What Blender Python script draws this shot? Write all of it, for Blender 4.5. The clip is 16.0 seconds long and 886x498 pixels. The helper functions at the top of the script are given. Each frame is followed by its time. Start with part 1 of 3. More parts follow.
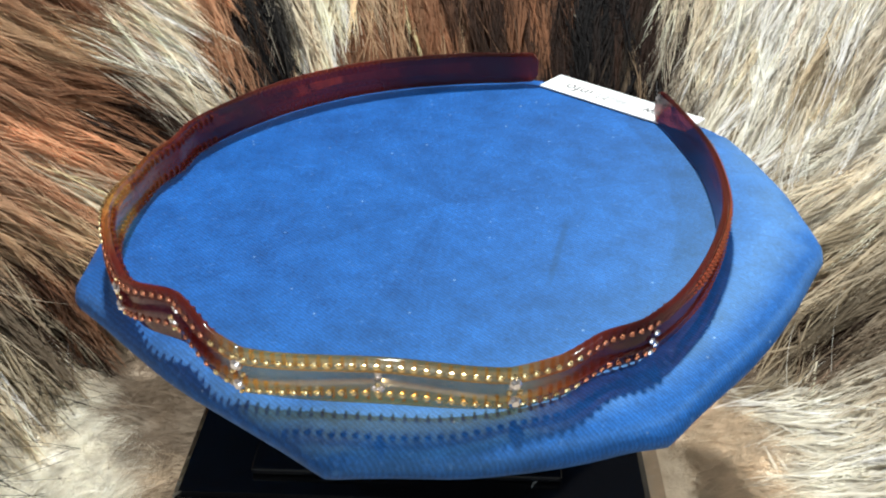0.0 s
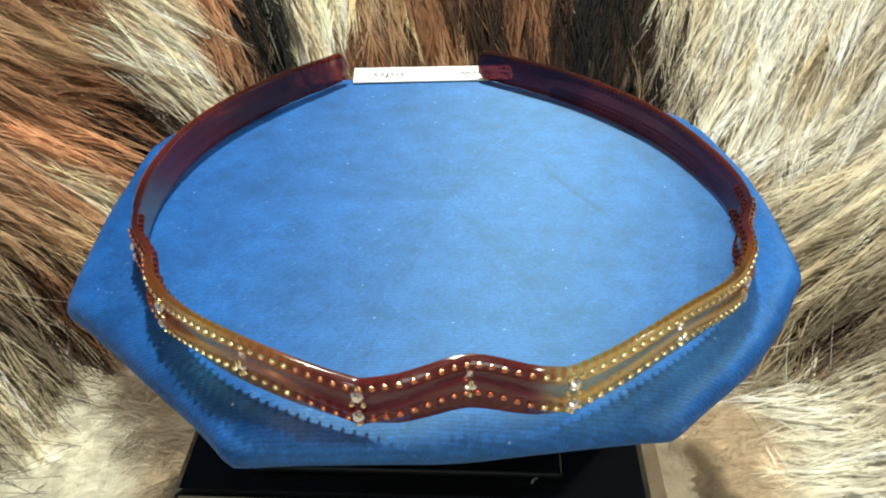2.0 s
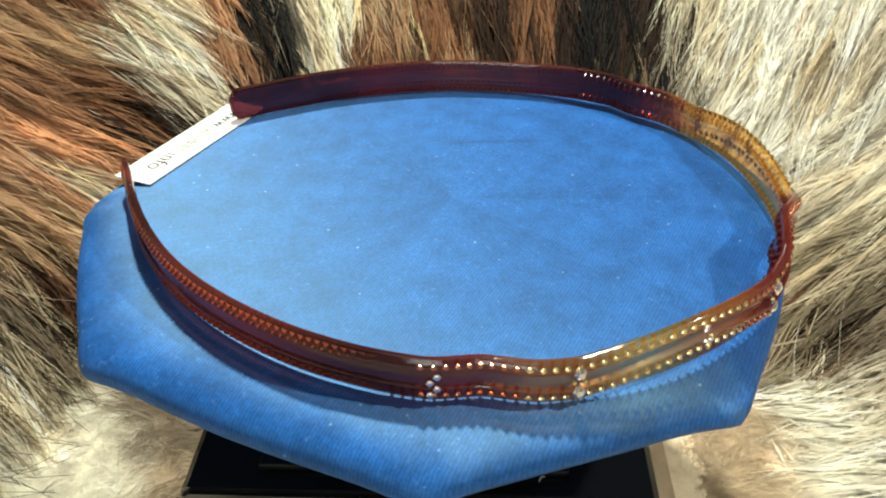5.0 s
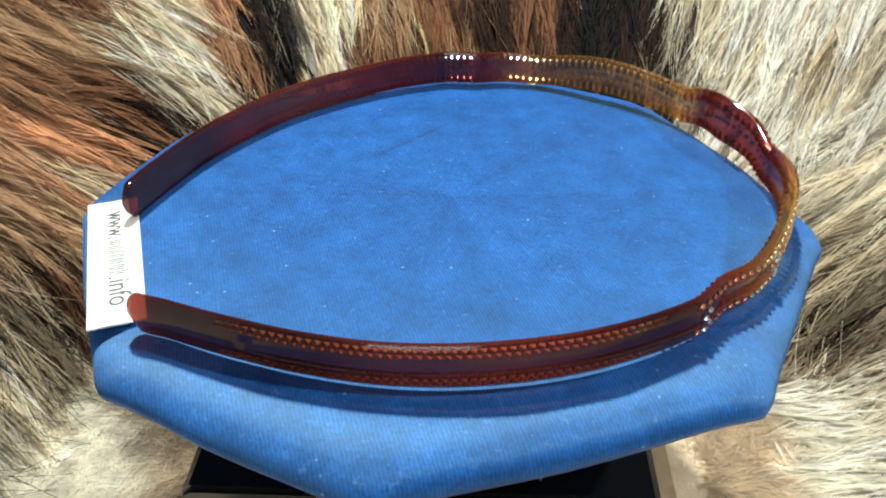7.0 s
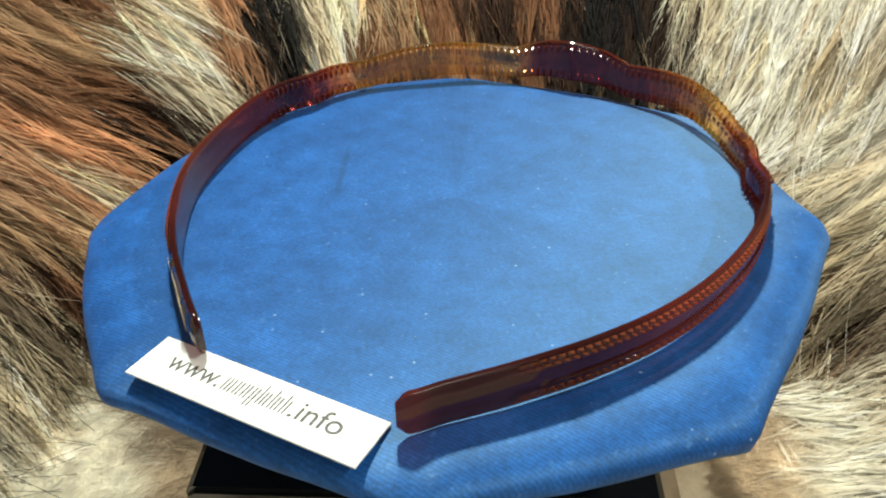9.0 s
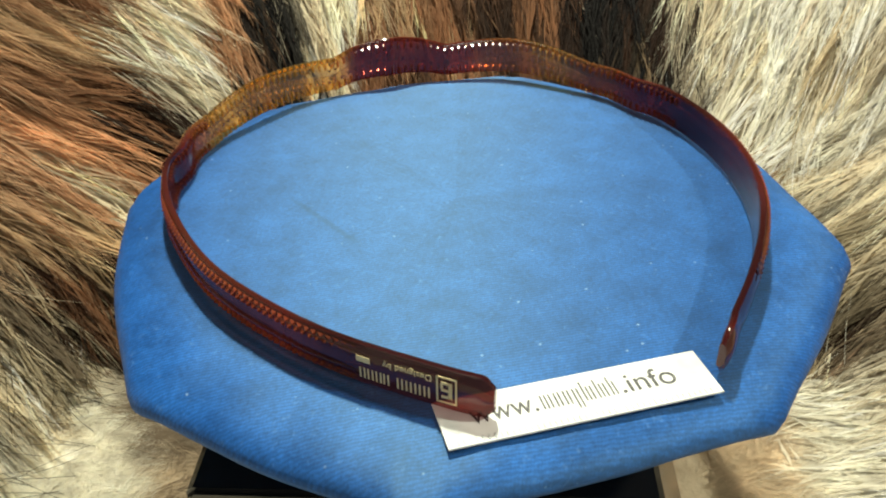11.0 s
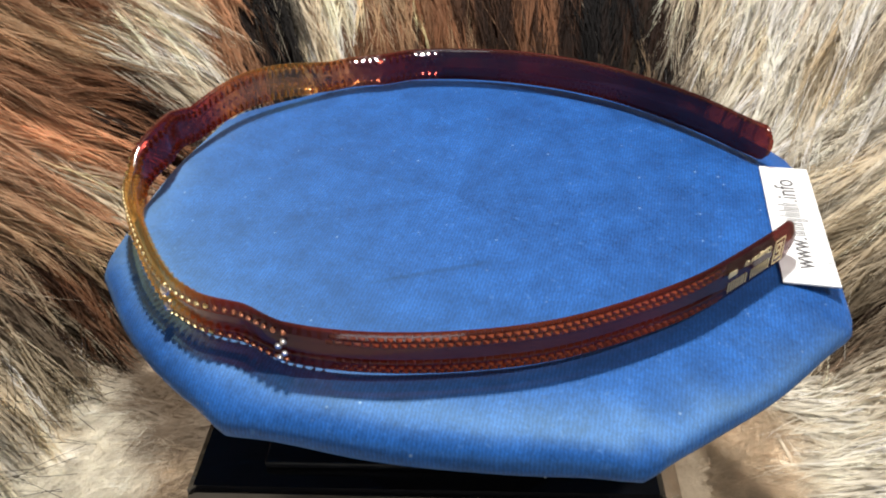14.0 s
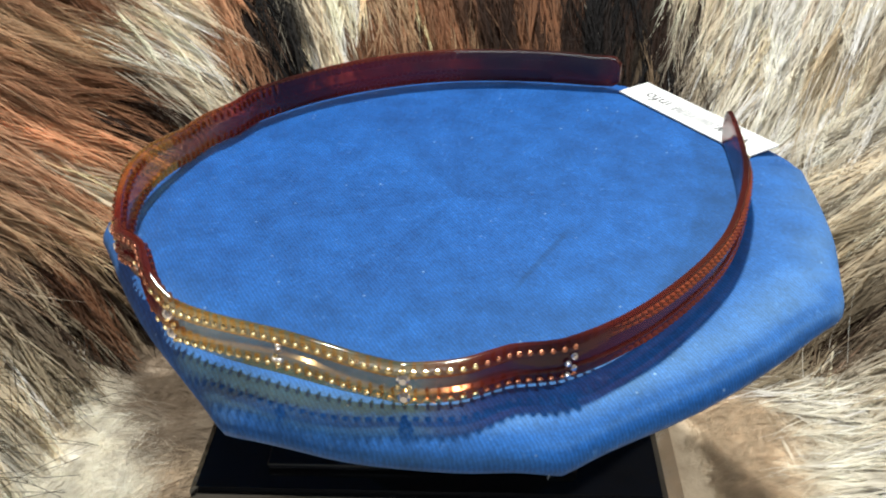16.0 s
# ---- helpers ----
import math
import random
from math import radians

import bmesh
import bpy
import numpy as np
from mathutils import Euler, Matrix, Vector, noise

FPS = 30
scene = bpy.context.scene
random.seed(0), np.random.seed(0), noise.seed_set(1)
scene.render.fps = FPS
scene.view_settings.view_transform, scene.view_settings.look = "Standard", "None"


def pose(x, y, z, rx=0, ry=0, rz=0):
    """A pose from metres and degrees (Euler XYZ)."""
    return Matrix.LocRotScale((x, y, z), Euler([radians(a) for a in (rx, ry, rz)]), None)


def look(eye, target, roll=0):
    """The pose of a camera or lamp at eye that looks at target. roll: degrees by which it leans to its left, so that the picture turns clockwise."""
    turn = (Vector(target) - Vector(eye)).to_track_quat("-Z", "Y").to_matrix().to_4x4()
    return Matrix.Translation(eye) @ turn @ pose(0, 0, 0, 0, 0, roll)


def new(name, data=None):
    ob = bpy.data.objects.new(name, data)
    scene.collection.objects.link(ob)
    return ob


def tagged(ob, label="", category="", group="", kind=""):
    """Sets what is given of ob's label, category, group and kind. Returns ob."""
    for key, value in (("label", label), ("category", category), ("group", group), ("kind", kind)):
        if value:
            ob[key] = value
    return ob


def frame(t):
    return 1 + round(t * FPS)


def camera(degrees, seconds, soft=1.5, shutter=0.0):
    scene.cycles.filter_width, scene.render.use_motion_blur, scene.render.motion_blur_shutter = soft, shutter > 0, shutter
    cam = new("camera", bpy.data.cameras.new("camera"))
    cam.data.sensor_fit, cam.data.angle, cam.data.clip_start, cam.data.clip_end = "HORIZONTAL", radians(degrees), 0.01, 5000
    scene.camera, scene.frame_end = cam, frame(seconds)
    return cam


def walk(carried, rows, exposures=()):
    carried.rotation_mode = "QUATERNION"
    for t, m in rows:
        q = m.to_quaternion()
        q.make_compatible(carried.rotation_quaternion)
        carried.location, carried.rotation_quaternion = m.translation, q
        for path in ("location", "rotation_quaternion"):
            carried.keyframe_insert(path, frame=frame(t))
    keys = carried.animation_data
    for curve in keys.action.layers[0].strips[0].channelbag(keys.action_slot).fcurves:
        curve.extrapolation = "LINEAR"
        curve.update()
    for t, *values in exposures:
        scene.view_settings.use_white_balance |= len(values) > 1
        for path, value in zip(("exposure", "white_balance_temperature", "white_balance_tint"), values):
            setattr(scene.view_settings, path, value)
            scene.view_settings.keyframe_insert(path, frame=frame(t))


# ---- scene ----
cam = camera(53.85, 16.0, soft=2.1)
EYE = (0.00000, -0.16407, 0.19582)
AIM = (
    (0, 56.679, 0.185, 0.135),
    (0.5, 56.702, 0.211, 0.082),
    (1, 56.544, 0.200, 0.019),
    (1.5, 56.496, 0.207, -0.032),
    (2, 56.477, 0.270, 0.045),
    (2.5, 56.498, 0.423, 0.091),
    (3, 56.453, 0.453, 0.146),
    (3.5, 56.445, 0.543, 0.159),
    (4, 56.377, 0.602, 0.172),
    (6.5, 56.344, 0.779, 0.383),
    (7, 56.283, 0.736, 0.340),
    (7.5, 56.365, 0.751, 0.446),
    (8, 56.332, 0.874, 0.544),
    (8.5, 56.356, 0.941, 0.517),
    (9, 56.349, 0.903, 0.522),
    (11.5, 56.371, 1.067, 0.334),
    (12, 56.341, 1.066, 0.270),
    (12.5, 56.322, 0.962, 0.310),
    (13, 56.257, 1.047, 0.360),
    (13.5, 56.174, 1.105, 0.375),
    (14, 56.180, 1.158, 0.301),
    (14.5, 56.184, 1.101, 0.300),
    (15, 56.199, 1.117, 0.358),
    (15.5, 56.181, 1.199, 0.412),
    (16, 56.273, 1.227, 0.451),
)
TURN = ((0, -0.00), (0.5, 10.87), (1, 21.01), (1.5, 31.99), (2, 43.93), (2.5, 54.94), (3, 65.89), (3.5, 76.94), (4, 86.82), (6.5, 139.03), (7, 150.23), (7.5, 161.00), (8, 171.50), (8.5, 182.84), (9, 193.68), (11.5, 247.57), (12, 258.52), (12.5, 269.28), (13, 280.07), (13.5, 290.60), (14, 300.56), (14.5, 311.30), (15, 321.86), (15.5, 332.40), (16, 343.31))
# seconds, stops, kelvin, tint
EXPOSURES = ((0, 0.2, 6100, 5), (2, 0.29, 6650, -4), (3.5, 0.37, 7150, -7), (4, 0.37, 7150, -7), (6.5, 0.27, 6300, -1), (7.5, 0.26, 6450, -1),
             (9, 0.12, 6900, -3), (11.5, 0.07, 7450, -6), (12.5, -0.06, 6550, 2), (14, 0.05, 6600, 11), (16, 0.14, 6300, 6))



Z = 0.10                      # height of the cushion's top over the cloth


def blend(knots, x, crisp=0.0):
    """Smooth curve through (place, value) pairs."""
    if x <= knots[0][0]:
        return knots[0][1]
    for (a, p), (b, q) in zip(knots, knots[1:]):
        if x <= b:
            s = (x - a) / (b - a)
            soft = s * s * (3 - 2 * s)
            keen = math.sin(s * math.pi / 2) if q > p else 1 - math.cos(s * math.pi / 2)
            return p + (q - p) * (soft + (keen - soft) * crisp)
    return knots[-1][1]


# ---- light ----
world = bpy.data.worlds.new("room_air")
scene.world = world
world.use_nodes = True
world.node_tree.nodes["Background"].inputs[0].default_value = (1.0, 0.96, 0.9, 1)
world.node_tree.nodes["Background"].inputs[1].default_value = 0.02


def lamp(name, eye, target, power, size, colour):
    data = bpy.data.lights.new(name, "AREA")
    data.shape, data.size, data.energy, data.color = "DISK", size, power, colour
    ob = new(name, data)
    ob.matrix_world = look(eye, target)
    return ob


lamp("ceiling_spot_light", (-0.05, 0.53, 1.32), (0, 0, Z), 37.0, 0.09, (1.0, 0.955, 0.885))
lamp("ceiling_spot_light", (1.00, -0.18, 1.17), (0, 0, Z), 16.0, 0.06, (1.0, 0.955, 0.885))
# wide overhead lamp added only as fill; no known fixture
lamp("overhead_fill_light", (-0.1, -0.7, 1.6), (0, 0, Z), 2.2, 0.9, (1.0, 0.97, 0.93))
# lamp added behind the viewer to brighten the fur from the front
front_fill = lamp("front_fill_light", (-0.3, -2.19, 0.75), (-0.3, 0, 0.75), 16.0, 1.2, (0.88, 0.95, 1.0))
front_fill.data.shape, front_fill.data.size_y = "RECTANGLE", 1.2


# ---- materials ----
class Mat:
    def __init__(self, name, **inputs):
        self.m = bpy.data.materials.new(name)
        self.m.use_nodes = True
        self.t = self.m.node_tree
        self.b = self.t.nodes["Principled BSDF"]
        for k, v in inputs.items():
            self.b.inputs[k.replace("_", " ")].default_value = v

    def node(self, kind, **sets):
        n = self.t.nodes.new(kind)
        for k, v in sets.items():
            n.inputs[k].default_value = v
        return n

    def link(self, a, b):
        self.t.links.new(a, b)

    def ramp(self, fac, stops):
        r = self.node("ShaderNodeValToRGB")
        e = r.color_ramp.elements
        while len(e) < len(stops):
            e.new(0.5)
        for k, (p, c) in enumerate(stops):
            e[k].position, e[k].color = p, (*c, 1)
        self.link(fac, r.inputs[0])
        return r.outputs[0]

    def noise(self, vec, scale, detail=3.0, rough=0.5):
        n = self.node("ShaderNodeTexNoise", Scale=scale, Detail=detail, Roughness=rough)
        self.link(vec, n.inputs["Vector"])
        return n.outputs["Fac"]

    def mix(self, fac, a, b, mode="MIX"):
        n = self.node("ShaderNodeMix")
        n.data_type, n.blend_type = "RGBA", mode
        for i, v in ((0, fac), (6, a), (7, b)):
            if isinstance(v, (int, float)):
                n.inputs[i].default_value = v
            elif isinstance(v, tuple):
                n.inputs[i].default_value = (*v, 1)
            else:
                self.link(v, n.inputs[i])
        return n.outputs[2]

    def bump(self, height, strength, distance):
        n = self.node("ShaderNodeBump", Strength=strength, Distance=distance)
        self.link(height, n.inputs["Height"])
        self.link(n.outputs[0], self.b.inputs["Normal"])
        return n

    def tint(self):
        n = self.node("ShaderNodeAttribute")
        n.attribute_name = "Tint"
        return n.outputs["Color"]

    def cloudiness(self):
        n = self.node("ShaderNodeAttribute")
        n.attribute_name = "Tint"
        return n.outputs["Alpha"]

    def coords(self):
        return self.node("ShaderNodeTexCoord").outputs["Object"]


def satin_material():
    """Twill-woven satin: an anisotropic sheen across the threads, whose floats lean a little to one side."""
    a = Mat("blue_satin", Roughness=0.62, Specular_IOR_Level=0.68, Anisotropic=0.78)
    a.b.inputs["Specular Tint"].default_value = (0.50, 0.86, 1.0, 1)
    v = a.coords()
    def threads_at(turn, scale, bend):
        mp = a.node("ShaderNodeMapping")
        mp.inputs["Rotation"].default_value = (0, 0, radians(turn))
        a.link(v, mp.inputs[0])
        w = a.node("ShaderNodeTexWave", Scale=scale, Distortion=bend, Detail=2.0)
        w.inputs["Detail Scale"].default_value = 1.6
        a.link(mp.outputs[0], w.inputs["Vector"])
        return w
    twill, weft = threads_at(-46, 470.0, 3.5), threads_at(62, 560.0, 5.0)
    big = a.noise(v, 130, 5, 0.7)
    fine = a.noise(v, 1100, 3, 0.75)
    base = a.ramp(big, ((0.36, (0.0053, 0.046, 0.192)), (0.64, (0.0100, 0.072, 0.284))))
    grain = a.ramp(fine, ((0.30, (0.62, 0.64, 0.66)), (0.70, (1.30, 1.28, 1.24))))
    base = a.mix(0.9, base, grain, "MULTIPLY")
    for threads, depth in ((twill, 0.45), (weft, 0.12)):
        base = a.mix(depth, base, a.ramp(threads.outputs["Fac"], ((0.2, (0.56, 0.60, 0.66)), (0.8, (1.30, 1.27, 1.22)))), "MULTIPLY")
    rubbed = a.ramp(a.noise(v, 42, 4, 0.65), ((0.36, (0.80, 0.81, 0.83)), (0.62, (1.08, 1.07, 1.06))))
    base = a.mix(1.0, base, rubbed, "MULTIPLY")
    fuzz = a.ramp(a.noise(v, 560, 2, 0.6), ((0.63, (0, 0, 0)), (0.80, (0.5, 0.5, 0.5))))
    base = a.mix(fuzz, base, (0.060, 0.15, 0.37))
    lint = a.node("ShaderNodeTexVoronoi", Scale=330.0)
    a.link(v, lint.inputs["Vector"])
    speck = a.ramp(lint.outputs["Distance"], ((0.03, (0.6, 0.6, 0.6)), (0.12, (0, 0, 0))))
    sparse = a.ramp(a.noise(v, 140, 1), ((0.55, (0, 0, 0)), (0.62, (1, 1, 1))))
    base = a.mix(a.mix(1.0, speck, sparse, "MULTIPLY"), base, (0.24, 0.36, 0.54))
    # one long dark crease mark across the weave
    def along(way):
        n = a.node("ShaderNodeVectorMath")
        n.operation = "DOT_PRODUCT"
        a.link(v, n.inputs[0])
        n.inputs[1].default_value = way
        return n.outputs["Value"]
    def window(value, mid, half, soft):
        n = a.node("ShaderNodeMath")
        n.operation = "SUBTRACT"
        n.inputs[1].default_value = mid
        a.link(value, n.inputs[0])
        m = a.node("ShaderNodeMath")
        m.operation = "ABSOLUTE"
        a.link(n.outputs[0], m.inputs[0])
        r = a.node("ShaderNodeMapRange")
        for k, x in (("From Min", half), ("From Max", half + soft), ("To Min", 1.0), ("To Max", 0.0)):
            r.inputs[k].default_value = x
        a.link(m.outputs[0], r.inputs["Value"])
        return r.outputs[0]
    crease_mark = a.mix(1.0, window(along((0.966, -0.2586, 0)), 0.02647, 0.0003, 0.0006), window(along((0.2586, 0.966, 0)), -0.0123, 0.009, 0.005), "MULTIPLY")
    base = a.mix(a.mix(1.0, crease_mark, (0.42, 0.42, 0.42), "MULTIPLY"), base, (0.004, 0.022, 0.075))
    a.link(base, a.b.inputs["Base Color"])
    tang = a.node("ShaderNodeTangent")
    tang.direction_type, tang.uv_map = "UV_MAP", "UVMap"
    a.link(tang.outputs[0], a.b.inputs["Tangent"])
    total = a.node("ShaderNodeMath")
    total.operation = "ADD"
    a.link(twill.outputs["Fac"], total.inputs[0])
    a.link(fine, total.inputs[1])
    bump = a.bump(total.outputs[0], 0.08, 0.0001)
    lean = a.node("ShaderNodeVectorTransform")
    lean.vector_type, lean.convert_from, lean.convert_to = "VECTOR", "OBJECT", "WORLD"
    k = 0.15
    lean.inputs[0].default_value = (k * math.cos(radians(200)), k * math.sin(radians(200)), 0)
    add = a.node("ShaderNodeVectorMath")
    a.link(a.node("ShaderNodeNewGeometry").outputs["Normal"], add.inputs[0])
    a.link(lean.outputs[0], add.inputs[1])
    unit = a.node("ShaderNodeVectorMath")
    unit.operation = "NORMALIZE"
    a.link(add.outputs[0], unit.inputs[0])
    a.link(unit.outputs[0], bump.inputs["Normal"])
    return a.m


def acetate_material():
    """Tortoiseshell: clear dyed plastic, honey, red-brown and near black, blended along the band; a thin cloud in it and a polished skin."""
    a = Mat("tortoiseshell_acetate")
    at = a.tint()
    v = a.coords()
    col = a.mix(a.ramp(a.noise(v, 55, 3), ((0.4, (0, 0, 0)), (0.75, (0.40, 0.40, 0.40)))), at, (0.10, 0.018, 0.014))
    face = a.node("ShaderNodeGamma", Gamma=0.5)
    a.link(col, face.inputs["Color"])
    clear = a.node("ShaderNodeBsdfTransparent")
    a.link(face.outputs[0], clear.inputs["Color"])
    cloud = a.node("ShaderNodeBsdfDiffuse")
    a.link(col, cloud.inputs["Color"])
    body = a.node("ShaderNodeMixShader")
    a.link(a.cloudiness(), body.inputs[0])
    a.link(clear.outputs[0], body.inputs[1])
    a.link(cloud.outputs[0], body.inputs[2])
    skin = a.node("ShaderNodeBsdfGlossy", Roughness=0.10)
    bump = a.node("ShaderNodeBump", Strength=0.06, Distance=0.0002)
    a.link(a.noise(v, 300, 2), bump.inputs["Height"])
    a.link(bump.outputs[0], skin.inputs["Normal"])
    rim = a.node("ShaderNodeLayerWeight", Blend=0.5)
    steep = a.node("ShaderNodeMath")
    steep.operation, steep.inputs[1].default_value = "POWER", 5.0
    a.link(rim.outputs["Facing"], steep.inputs[0])
    gloss = a.node("ShaderNodeMapRange")
    for k, x in (("To Min", 0.05), ("To Max", 0.9)):
        gloss.inputs[k].default_value = x
    a.link(steep.outputs[0], gloss.inputs["Value"])
    whole = a.node("ShaderNodeMixShader")
    a.link(gloss.outputs[0], whole.inputs[0])
    a.link(body.outputs[0], whole.inputs[1])
    a.link(skin.outputs[0], whole.inputs[2])
    a.link(whole.outputs[0], a.t.nodes["Material Output"].inputs["Surface"])
    return a.m


def fur_material(name, rough):
    a = Mat(name, Roughness=rough, Specular_IOR_Level=0.10)
    at = a.tint()
    n = a.noise(a.coords(), 160, 3)
    col = a.mix(1.0, at, a.ramp(n, ((0.3, (0.72, 0.7, 0.68)), (0.7, (1, 1, 1)))), "MULTIPLY")
    a.link(col, a.b.inputs["Base Color"])
    a.bump(a.noise(a.coords(), 420, 4, 0.7), 0.5, 0.002)
    if rough < 0.8:
        glow = a.node("ShaderNodeBsdfTranslucent")
        a.link(col, glow.inputs["Color"])
        mix = a.node("ShaderNodeMixShader", Fac=0.58)
        a.link(a.b.outputs[0], mix.inputs[1])
        a.link(glow.outputs[0], mix.inputs[2])
        a.link(mix.outputs[0], a.t.nodes["Material Output"].inputs["Surface"])
    return a.m


def gloss_black_material():
    a = Mat("black_acrylic", Roughness=0.09, Base_Color=(0.006, 0.006, 0.007, 1))
    v = a.coords()
    s = a.ramp(a.noise(v, 120, 4, 0.7), ((0.45, (0.06, 0.06, 0.06)), (0.75, (0.25, 0.25, 0.25))))
    a.link(s, a.b.inputs["Roughness"])
    return a.m


def plain_material(name, colour, rough=0.5, metal=0.0, scale=200.0, spread=0.12):
    a = Mat(name, Roughness=rough, Metallic=metal)
    lo = tuple(c * (1 - spread) for c in colour)
    hi = tuple(min(1, c * (1 + spread)) for c in colour)
    a.link(a.ramp(a.noise(a.coords(), scale, 3), ((0.3, lo), (0.7, hi))), a.b.inputs["Base Color"])
    return a.m


SATIN = satin_material()
ACETATE = acetate_material()
FUR = fur_material("fox_fur", 0.5)
HIDE = fur_material("fur_underlayer", 0.9)
BLACK = gloss_black_material()
PAPER = plain_material("white_woven_ribbon", (0.56, 0.575, 0.59), 0.8)
INK = plain_material("black_print", (0.045, 0.045, 0.05), 0.6)
THREAD = plain_material("grey_thread", (0.42, 0.45, 0.47), 0.8)
GILT = plain_material("gold_print", (0.62, 0.50, 0.26), 0.35, 0.4)
BRASS = plain_material("gold_metal", (0.93, 0.74, 0.40), 0.16, 1.0)
# for beads in the red zones: metal stands in for glints on acetate
RED_GLINT = plain_material("red_brown_glint", (0.55, 0.22, 0.13), 0.22, 0.9)
WALL = plain_material("painted_plaster", (0.40, 0.38, 0.36), 0.9, 0.0, 4.0)
WOOD = plain_material("shop_floor", (0.30, 0.24, 0.18), 0.6, 0.0, 6.0)
STONE = Mat("cut_crystal", Roughness=0.06, Base_Color=(0.86, 0.82, 0.84, 1), Metallic=0.95)
STONE = STONE.m


# ---- building helpers ----
def mesh_of(name, verts, faces, material, smooth=True):
    me = bpy.data.meshes.new(name)
    me.from_pydata(verts, [], faces)
    me.materials.append(material)
    if smooth:
        me.polygons.foreach_set("use_smooth", [True] * len(me.polygons))
    me.update()
    return me


def part(name, bm, material, parent, label=""):
    """Links a bmesh (or a mesh) as one object under a thing."""
    if isinstance(bm, bmesh.types.BMesh):
        me = bpy.data.meshes.new(name)
        bm.to_mesh(me)
        bm.free()
        me.materials.append(material)
    else:
        me = bm
    ob = new(name, me)
    ob.parent = parent
    if label:
        tagged(ob, label)
    return ob


def tint(me, colours, cloud=1.0):
    """One colour for every vertex, and how cloudy the stuff is there."""
    at = me.color_attributes.new("Tint", "FLOAT_COLOR", "POINT")
    c = np.ones((len(me.vertices), 4), dtype=np.float32)
    c[:, :3], c[:, 3] = colours, cloud
    at.data.foreach_set("color", c.ravel())


def box(bm, x0, x1, y0, y1, z0, z1, bevel=0.0):
    made = bmesh.ops.create_cube(bm, size=1)["verts"]
    for v in made:
        v.co = Vector(((x0 + x1) / 2 + v.co.x * (x1 - x0), (y0 + y1) / 2 + v.co.y * (y1 - y0), (z0 + z1) / 2 + v.co.z * (z1 - z0)))
    if bevel:
        edges = list({e for v in made for e in v.link_edges})
        bmesh.ops.bevel(bm, geom=edges, offset=bevel, segments=3, affect="EDGES", profile=0.6)


# ---- room that closes the place ----
def slab(name, x0, x1, y0, y1, z0, z1, material, label, category):
    bm = bmesh.new()
    box(bm, x0, x1, y0, y1, z0, z1)
    ob = part(name, bm, material, None)
    return tagged(ob, label, category, kind="structure")


slab("floor", -2, 2, -2.2, 1.8, -0.86, -0.80, WOOD, "plain brown shop floor", "floor")
slab("ceiling", -2, 2, -2.2, 1.8, 1.75, 1.81, WALL, "plain pale plaster ceiling", "ceiling")
slab("wall_north", -2, 2, 1.8, 1.9, -0.80, 1.75, WALL, "plain pale plaster wall", "wall")
# unseen wall, left open where the added front lamp shines in
bm = bmesh.new()
for x0, x1, z0, z1 in ((-2, -0.92, -0.80, 1.75), (0.32, 2, -0.80, 1.75), (-0.92, 0.32, -0.80, 0.13), (-0.92, 0.32, 1.37, 1.75)):
    box(bm, x0, x1, -2.3, -2.2, z0, z1)
tagged(part("wall_south", bm, WALL, None), "plain pale plaster wall with an opening for the added fill light", "wall", kind="structure")
slab("wall_east", 2, 2.1, -2.2, 1.8, -0.80, 1.75, WALL, "plain pale plaster wall", "wall")
slab("wall_west", -2.1, -2, -2.2, 1.8, -0.80, 1.75, WALL, "plain pale plaster wall", "wall")

table = new("display_table")
tagged(table, "plain wooden display table under the fur", "table")
bm = bmesh.new()
box(bm, -0.45, 0.45, -0.40, 0.40, -0.030, 0.0065, 0.004)
part("tabletop", bm, WOOD, table)
for x in (-0.4, 0.4):
    for y in (-0.35, 0.35):
        bm = bmesh.new()
        box(bm, x - 0.025, x + 0.025, y - 0.025, y + 0.025, -0.80, -0.031)
        part("leg", bm, WOOD, table)


def pendant(x, y, z):
    """A small conical shade on a cord, over one of the spots."""
    ob = new("pendant_lamp")
    ob.location = (x, y, z)
    tagged(ob, "small black conical pendant lamp hung from the ceiling", "lamp", "pendant lamps over the table")
    bm = bmesh.new()
    bmesh.ops.create_cone(bm, cap_ends=False, segments=32, radius1=0.075, radius2=0.018, depth=0.09, matrix=Matrix.Translation((0, 0, 0.05)))
    part("shade", bm, BLACK, ob)
    bm = bmesh.new()
    bmesh.ops.create_cone(bm, cap_ends=True, segments=8, radius1=0.003, radius2=0.003, depth=1.745 - z - 0.095, matrix=Matrix.Translation((0, 0, (1.745 - z + 0.095) / 2)))
    part("cord", bm, INK, ob)


pendant(-0.05, 0.53, 1.32)
pendant(1.00, -0.18, 1.17)

# unseen frame, made up to surround the added front lamp
window = new("fill_light_frame")
tagged(window, "plain square frame added round the fill light, out of view", "window", kind="structure")
for x0, x1, z0, z1 in ((-0.92, -0.88, 0.13, 1.37), (0.28, 0.32, 0.13, 1.37), (-0.88, 0.28, 0.13, 0.17), (-0.88, 0.28, 1.33, 1.37)):
    bm = bmesh.new()
    box(bm, x0, x1, -2.29, -2.23, z0, z1)
    part("frame", bm, WALL, window)


